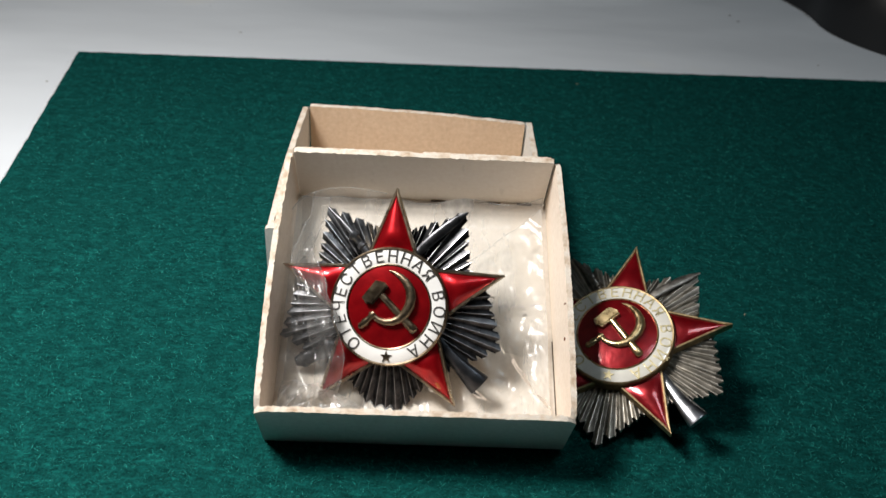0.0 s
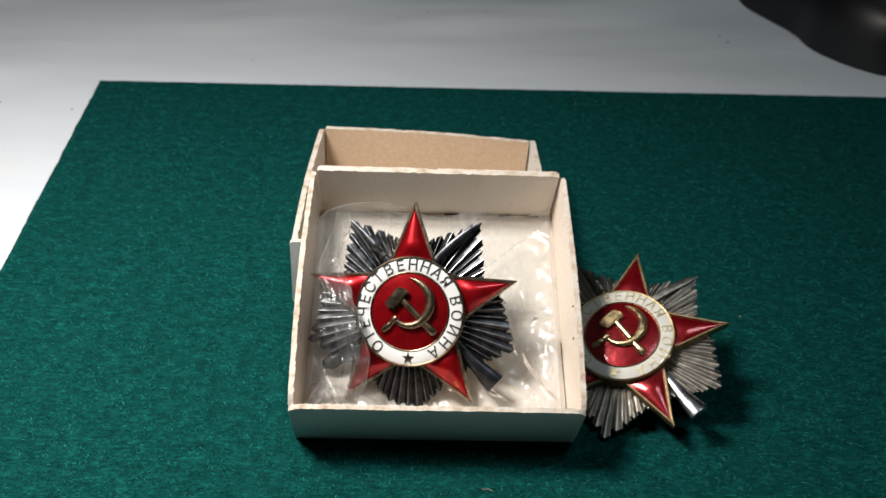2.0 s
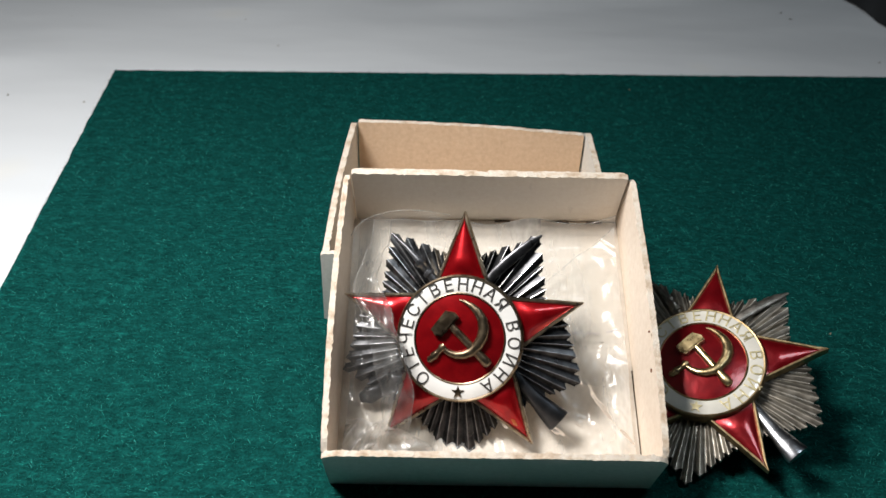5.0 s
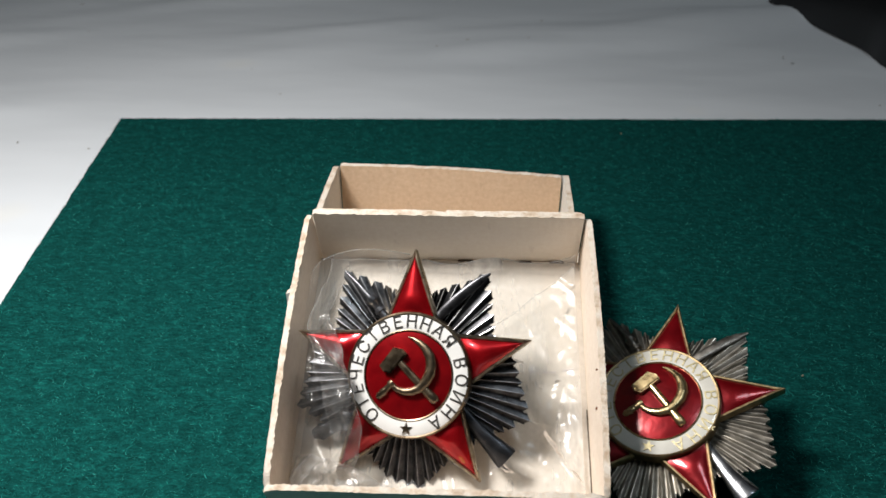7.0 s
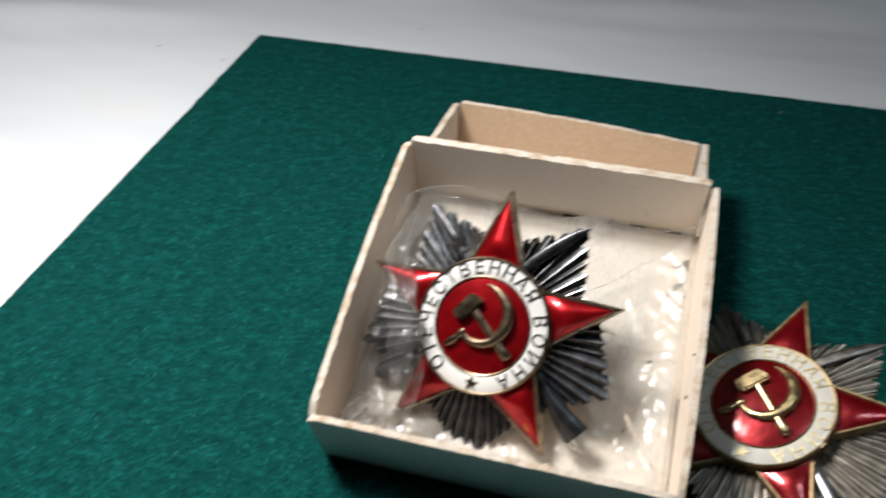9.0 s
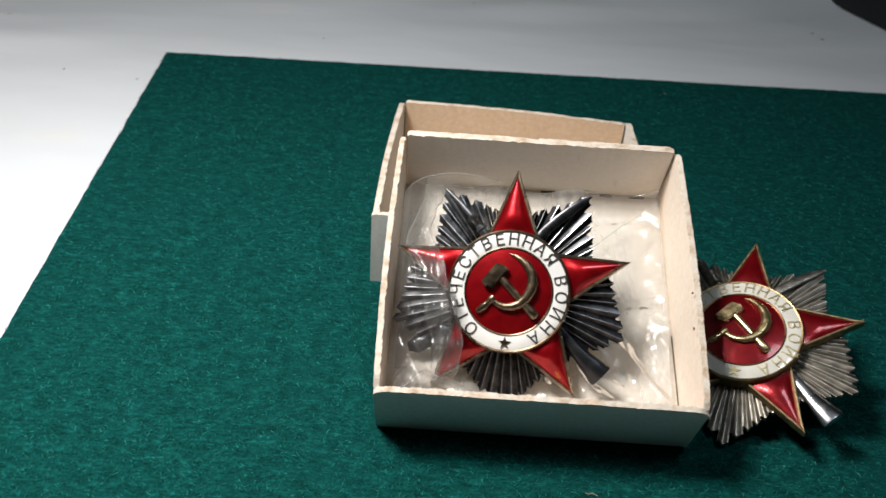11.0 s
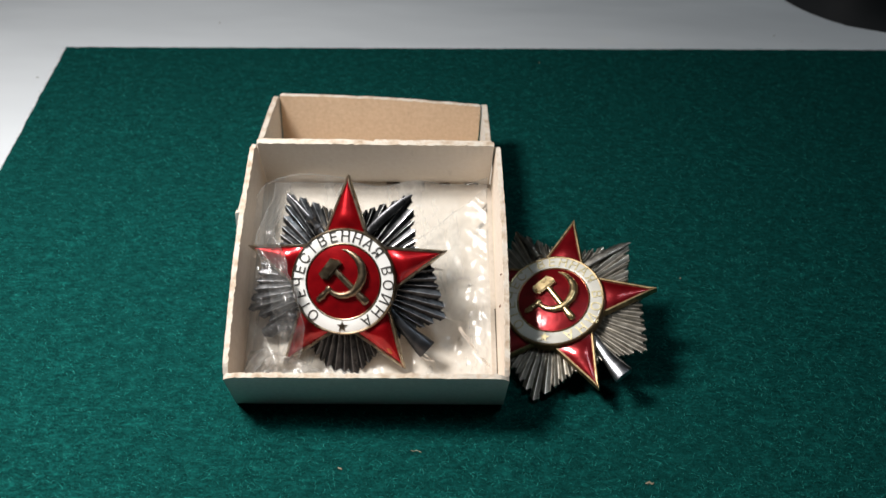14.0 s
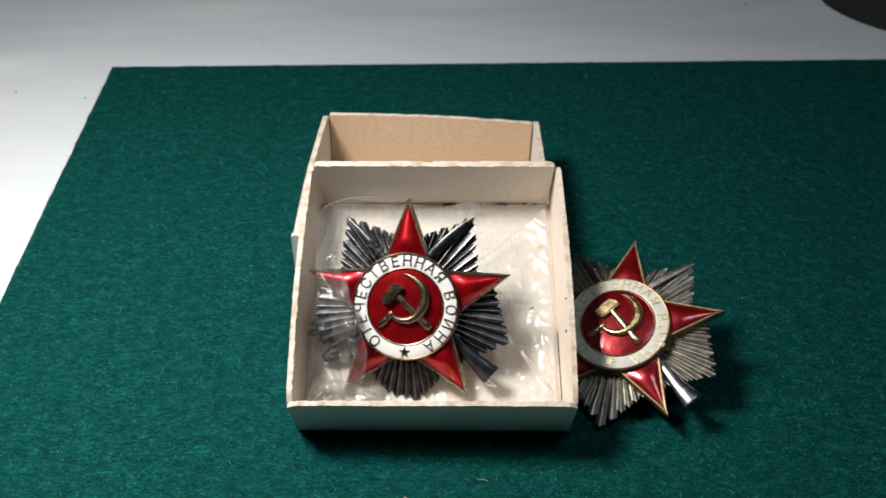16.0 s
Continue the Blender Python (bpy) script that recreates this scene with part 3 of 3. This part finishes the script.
    part("outer_rim", lathe(rim), look_of["gold" if look_of is AGED else "border"], thing, "gilt rim round the ring", 40)
    ring = part("white_ring", lathe([(11.28, 2.5), (11.28, 2.86), (10.9, 2.97), (9.8, 3.05), (8.9, 3.0), (8.5, 2.92), (8.5, 2.5)]), look_of["white"], thing, "glossy white enamel ring with lettering", 40)
    part("inner_rim", lathe([(8.55, 2.5), (8.52, 3.05), (8.36, 3.15), (8.2, 3.05), (8.15, 2.5)]), look_of["gold"], thing, "", 40)
    disc = part("red_disc", lathe([(8.2, 2.6), (8.2, 2.85), (7.6, 2.98), (6.0, 3.25), (4.0, 3.45), (2.0, 3.56), (0, 3.6)], 64), look_of["red"], thing, "domed red enamel centre", 40)
    for k, c in enumerate(LETTERS):
        if c == " ":
            continue
        angle = 229 - 15.65 * k if k < 13 else 16 - 18.25 * (k - 14)
        x, y = polar(9.88 * MM, angle)
        ob = new("letter", LETTER_MESHES[c].copy())
        ob.data.materials.append(look_of["ink"])
        ob.parent = ring
        ob.matrix_basis = pose(x, y, 3.06 * MM, 0, 0, angle - 90)
    points = [polar(1.25 if k % 2 == 0 else 0.5, 90 + 36 * k) for k in range(10)]
    part("small_star", prism([(x, y) for x, y in points], -0.1, 0.2, 0.0), look_of["ink"] if look_of is BRIGHT else look_of["gold"], ring, "", None, pose(0, -9.88 * MM, 3.02 * MM, 0, 0, 0))
    # hammer and sickle
    tilt = pose(0, 0, 0, 0, 0, 4)
    rows = [(0.2, 7.2, 3.3, 0.06), (1.3, 6.8, 3.5, 0.32), (2.5, 6.0, 3.65, 0.58), (3.6, 4.9, 3.75, 0.8), (4.4, 3.4, 3.85, 0.98), (4.65, 1.8, 3.9, 1.05), (4.3, 0.2, 3.95, 1.05), (3.4, -1.3, 3.95, 1.0), (2.2, -2.4, 3.95, 0.9), (0.8, -2.95, 3.95, 0.8), (-0.7, -2.95, 3.9, 0.7), (-2.0, -2.5, 3.85, 0.58), (-3.0, -1.75, 3.8, 0.5), (-3.35, -1.2, 3.75, 0.5)]
    emblem = part("sickle", sweep(rows, 10, 0.75), look_of["gold"], disc, "raised gilt sickle", 60, tilt)
    rows = [(-2.7, -1.1, 3.75, 0.62), (-3.2, -1.55, 3.75, 0.85), (-3.6, -1.95, 3.7, 0.55), (-4.2, -2.5, 3.65, 0.62), (-4.7, -2.95, 3.6, 0.85), (-5.2, -3.4, 3.55, 0.6), (-5.6, -3.7, 3.5, 0.7), (-6.0, -4.05, 3.45, 0.3)]
    part("sickle_handle", sweep(rows, 10, 0.8), look_of["gold"], disc, "", 60, tilt)
    bm = prism([(-5.1, 2.0), (-2.3, 5.3), (-0.6, 4.9), (0.15, 4.0), (-3.1, 0.5), (-4.4, 0.9)], 3.0, 4.75, 0.3)
    part("hammer_head", bm, look_of["gold"], disc, "", 40, tilt)
    rows = [(-2.2, 3.4, 3.9, 0.72), (-1.0, 2.1, 3.9, 0.72), (1.5, -0.7, 3.85, 0.74), (3.2, -2.6, 3.75, 0.78), (4.2, -3.7, 3.65, 0.92), (5.0, -4.6, 3.55, 0.95), (5.3, -4.95, 3.5, 0.6)]
    part("hammer_handle", sweep(rows, 10, 0.8), look_of["gold"], disc, "", 60, tilt)
    # screw post and round nut on the back
    part("back_disc", lathe([(0, -2.2), (11.4, -1.6), (11.4, -0.3), (0, -0.3)], 48), look_of["silver"], thing, "", 40)
    post = part("screw_post", lathe([(0, -6.6), (1.6, -6.6), (1.6, -1.5), (0, -1.5)], 24), look_of["silver"], thing, "", 40)
    part("nut", lathe([(0, -6.4), (12.4, -6.2), (13.0, -5.8), (12.4, -5.4), (0, -5.2)], 48), look_of["silver"], post, "", 40)
    return thing


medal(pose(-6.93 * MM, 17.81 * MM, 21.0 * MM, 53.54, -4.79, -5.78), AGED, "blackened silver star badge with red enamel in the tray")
medal(pose(41.5 * MM, 22.17 * MM, 11.6 * MM, 22.87, -9.61, -19.49), BRIGHT, "bright silver star badge with red enamel on felt")


# ---- computer mouse ----
def mouse_body(z_scale=1.0):
    """A waisted, domed body; y runs along its length from the palm end."""
    bm = bmesh.new()
    rows, length, n = [], 132.0, 22
    for i in range(n + 1):
        s = i / n
        grow = math.sin(math.pi * min(1.0, s / 0.36) / 2) ** 0.55 if s < 0.36 else 1.0
        left = 38.0 * grow - 1.7 * math.exp(-((s - 0.4) / 0.13) ** 2) + 27.0 * max(0.0, (s - 0.38) / 0.62)
        right = 36.0 * grow - 3.0 * math.exp(-((s - 0.45) / 0.16) ** 2)
        high = 36.0 * max(0.0, math.sin(math.pi * (0.06 + 0.9 * s) ** 0.75)) ** 0.6
        if s > 0.94:
            left, right = left * 0.93, right * 0.93
        rows.append([bm.verts.new(((-left if a > math.pi / 2 else right) * abs(math.cos(a)) ** 0.55 if abs(math.cos(a)) > 1e-6 else 0.0, length * s, max(0.0, high) * abs(math.sin(a)) ** 0.7 * z_scale)) for a in [math.pi * k / 20 for k in range(21)]])
    for a, b in zip(rows, rows[1:]):
        for k in range(20):
            bm.faces.new((a[k], a[k + 1], b[k + 1], b[k]))
        bm.faces.new((a[0], b[0], b[20], a[20]))
    bmesh.ops.remove_doubles(bm, verts=bm.verts, dist=0.01)
    return bm


mouse = part("computer_mouse", mouse_body(), BLACK_PLASTIC, None, "", 60, pose(0.2035, 0.2135, TABLE_Z * MM))
tagged(mouse, "smooth black plastic computer mouse on white paper", "mouse")


# ---- crumpled plastic bag in the tray ----
def glide(rows, at):
    """Smooth values between rows of (place, values...), by place."""
    for a, b in zip(rows, rows[1:]):
        if at <= b[0] or b is rows[-1]:
            k = min(1.0, max(0.0, (at - a[0]) / (b[0] - a[0])))
            k = k * k * (3 - 2 * k)
            return [x + (y - x) * k for x, y in zip(a[1:], b[1:])]


def crease(x, y, seed, sharp=1.0):
    """Ridges like those of crumpled film, 0 to 1."""
    return (1.0 - min(1.0, abs(noise.noise((x, y, seed))) * 2.2)) ** (2.0 * sharp)


def film_grid(nx, ny, place):
    bm = bmesh.new()
    grid = [[bm.verts.new(place(i / nx, j / ny)) for i in range(nx + 1)] for j in range(ny + 1)]
    for a, b in zip(grid, grid[1:]):
        for k in range(nx):
            bm.faces.new((a[k], a[k + 1], b[k + 1], b[k]))
    return bm


def random_folds(seed, count, u0, u1, v0, v1):
    """Straight creases in crumpled film: middle, direction, half length, half width and height."""
    rng = random.Random(seed)
    return [(rng.uniform(u0, u1), rng.uniform(v0, v1), rng.uniform(0, math.pi), rng.uniform(2.5, 7.5), rng.uniform(0.9, 2.0), rng.uniform(0.1, 0.3)) for _ in range(count)]


FOLDS = random_folds(17, 44, 4, 26, 3, 30) + random_folds(5, 14, -10, 24, 3, 46) + [(20.5, 46.0, 0.5, 9.0, 2.4, 0.15), (16.0, 49.0, 0.12, 10.0, 1.6, 0.15)]


def folded(u, v):
    """How far the straight creases lift the film at a place."""
    lift = 0.0
    for cu, cv, turn, long, wide, high in FOLDS:
        a = (u - cu) * math.cos(turn) + (v - cv) * math.sin(turn)
        d = (v - cv) * math.cos(turn) - (u - cu) * math.sin(turn)
        if abs(a) < long and abs(d) < wide:
            lift += high * (1 - abs(d) / wide) * (1 - (a / long) ** 2)
    return lift


def bag_floor(s, q):
    u, v = -27.2 + 54.4 * s, 2.5 + 53.0 * q + 1.2 * noise.noise((s * 5, 0, 2))
    low = min(1.0, max(0.0, (36 - v) / 12))
    w = 1.15 + 1.3 * crease(u * 0.09 + v * 0.05, v * 0.07, 1.5) * (0.2 + 0.8 * s * low) + 0.3 * crease(u * 0.2, v * 0.18 + u * 0.1, 7.0, 0.75) * (0.2 + 0.8 * low)
    w += min(1.4, folded(u, v))
    if u > 20:
        w += 3.0 * ((u - 20) / 7.2) ** 2.0 * min(1.0, v / 40)
    if v > 50:
        w += 4.0 * ((v - 50) / 6.0) ** 2
    return u, v, w


# Upper film rows (depth, edge, heights), placed to fit the camera's view.
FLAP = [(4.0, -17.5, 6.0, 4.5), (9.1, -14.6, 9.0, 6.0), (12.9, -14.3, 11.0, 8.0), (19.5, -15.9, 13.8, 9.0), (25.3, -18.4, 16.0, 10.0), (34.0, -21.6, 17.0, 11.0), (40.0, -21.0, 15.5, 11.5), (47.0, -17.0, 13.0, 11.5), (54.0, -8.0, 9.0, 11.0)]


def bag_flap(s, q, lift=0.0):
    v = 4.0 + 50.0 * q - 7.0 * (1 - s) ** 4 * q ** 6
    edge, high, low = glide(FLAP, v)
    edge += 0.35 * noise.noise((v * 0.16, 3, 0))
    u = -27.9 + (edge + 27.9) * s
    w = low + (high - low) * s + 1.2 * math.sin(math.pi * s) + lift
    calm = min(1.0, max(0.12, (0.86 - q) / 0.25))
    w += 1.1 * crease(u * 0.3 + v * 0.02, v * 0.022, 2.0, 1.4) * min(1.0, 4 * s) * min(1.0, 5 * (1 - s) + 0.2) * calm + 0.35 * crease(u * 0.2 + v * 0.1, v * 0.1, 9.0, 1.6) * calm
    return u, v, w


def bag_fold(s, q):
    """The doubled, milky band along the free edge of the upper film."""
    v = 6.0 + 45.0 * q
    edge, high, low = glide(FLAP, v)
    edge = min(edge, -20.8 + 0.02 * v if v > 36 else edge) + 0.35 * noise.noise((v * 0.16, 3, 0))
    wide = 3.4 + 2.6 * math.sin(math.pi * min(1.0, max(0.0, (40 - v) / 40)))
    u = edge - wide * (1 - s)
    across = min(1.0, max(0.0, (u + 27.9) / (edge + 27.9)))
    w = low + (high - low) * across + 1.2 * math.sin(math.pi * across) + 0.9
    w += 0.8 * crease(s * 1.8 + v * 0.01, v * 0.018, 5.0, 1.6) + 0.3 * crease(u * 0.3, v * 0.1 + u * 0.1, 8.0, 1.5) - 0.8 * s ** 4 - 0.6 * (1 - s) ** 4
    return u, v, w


def bag_sill(s, q):
    """The gathered corner of the bag by the front wall."""
    u, v = -27.0 + 17.0 * s, 1.6 + (9.5 - 6.0 * s * s) * q
    rays = crease(math.atan2(v + 3.0, u + 31.0) * 4.5, math.hypot(u + 31.0, v + 3.0) * 0.05, 4.0, 0.8)
    return u, v, 3.6 + 3.0 * math.sin(math.pi * q) * (1 - 0.5 * s) + 1.5 * rays + 0.35 * crease(u * 0.35, v * 0.3, 6.0)


def bag_pleat(s, q):
    """The loose film turned over slantwise towards the back corner of the tray."""
    u = 5.0 + 21.6 * s
    top = 36.5 + 16.5 * s + 0.5 * noise.noise((s * 4, 1, 6))
    low = 17.0 + 3.0 * math.sin(3.0 * s)
    v = top + (low - top) * q
    w = 2.4 + 0.5 * (1 - q) + 4.0 * s ** 3 * (1 - 0.75 * q) + 0.35 * crease(u * 0.12 + v * 0.1, v * 0.08, 12.0)
    return u, v, w - 1.2 * q


bag = empty("plastic_bag", TRAY_POSE, "crumpled clear plastic bag lying in the cardboard tray", "bag")
part("lower_film", film_grid(130, 130, bag_floor), MILKY_FILM, bag, "", 180)
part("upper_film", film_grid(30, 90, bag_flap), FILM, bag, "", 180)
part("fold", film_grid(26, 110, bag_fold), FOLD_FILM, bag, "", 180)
part("fold", film_grid(60, 60, bag_pleat), PLEAT_FILM, bag, "", 180)
part("gathered_corner", film_grid(60, 40, bag_sill), GATHERED_FILM, bag, "", 180)


def edge_line(place, steps, width):
    """Milky tube, thicker than the sheet, standing in for the edge's bright glint."""
    return sweep([(*place(k / steps), width) for k in range(steps + 1)], 5)


part("film_edge_glint", edge_line(lambda k: bag_fold(0.0, k), 110, 0.06), MILKY_FILM, bag, "", 60)
part("film_edge_glint", edge_line(lambda k: bag_fold(1.0, k), 110, 0.07), MILKY_FILM, bag, "", 60)
part("film_edge_glint", edge_line(lambda k: bag_pleat(k, 0.0), 60, 0.09), MILKY_FILM, bag, "", 60)
part("film_edge_glint", edge_line(lambda k: bag_flap(k, 1.0), 30, 0.07), MILKY_FILM, bag, "", 60)
part("film_edge_glint", edge_line(lambda k: bag_floor(k, 1.0), 70, 0.09), MILKY_FILM, bag, "", 60)


SEAM = plain_material("grey_seam_print", (0.34, 0.3, 0.33), (0.45, 0.41, 0.43), 0.6, 900)
for u, long in ((13.5, 3.0), (18.2, 2.0), (21.4, 2.6), (25.0, 2.2)):
    rows = [bag_floor((u + long * (k / 5 - 0.5) + 27.2) / 54.4, 0.535) for k in range(6)]
    part("seam_mark", sweep([(x, y, z + 0.06, 0.12) for x, y, z in rows], 5, 0.4), SEAM, bag, "", 60)


# ---- crumbs ----
def crumb(x, y, z, length, width, turn, material, label):
    rng = random.Random(int(x * 7 + y))
    rows = [(length * (k / 4 - 0.5), 0.15 * length * rng.uniform(-1, 1), 0.0, max(0.08, width * math.sin(math.pi * (0.12 + 0.76 * k / 4)) * rng.uniform(0.7, 1.1))) for k in range(5)]
    ob = part("crumb", sweep(rows, 6, 0.7), material, None, label, 60, pose(x * MM, y * MM, (z + width * 0.5) * MM, 0, 0, turn))
    return tagged(ob, label, "crumb", "crumbs and lint")


STRAW = plain_material("straw_scrap", (0.2, 0.17, 0.115), (0.3, 0.26, 0.18), 0.8, 900)
DUST = plain_material("grey_dust", (0.26, 0.25, 0.24), (0.36, 0.35, 0.33), 0.9, 900)
for x, y, size, width, turn in ((58.5, -19.0, 2.2, 0.34, 8), (10.0, -12.4, 2.6, 0.1, -28), (-5.7, -17.4, 1.1, 0.3, -50), (78.9, 47.2, 0.9, 0.25, 70), (51.5, 171.5, 1.0, 0.25, 10)):
    crumb(x, y, 0.0, size * 0.85, width * 0.8, turn, STRAW, "tiny pale straw scrap lying on green felt")
for x, y, size, turn in ((-62, 249, 1.6, 10), (-92, 223, 0.9, 60), (-75, 199, 0.8, 0), (146, 304, 3.0, -20), (129, 255, 1.2, 30), (131, 248, 1.4, 0), (152, 206, 1.4, 40), (-129, 148, 0.8, 0), (-155, 151, 0.9, 80)):
    crumb(x, y, TABLE_Z, size * 1.1, 0.36, turn, DUST, "tiny grey speck of dust on white paper")
RUST = plain_material("rust_mark", (0.12, 0.04, 0.015), (0.2, 0.08, 0.03), 0.9, 900)
for u, v, w, size in ((28.1, 16.4, 16.6, 1.0), (28.6, 24.0, 16.7, 0.6)):
    spot = TRAY_POSE @ Vector((u * MM, v * MM, w * MM))
    crumb(spot.x / MM, spot.y / MM, spot.z / MM, size, 0.22, 70, RUST, "tiny rust-brown speck on the card rim")
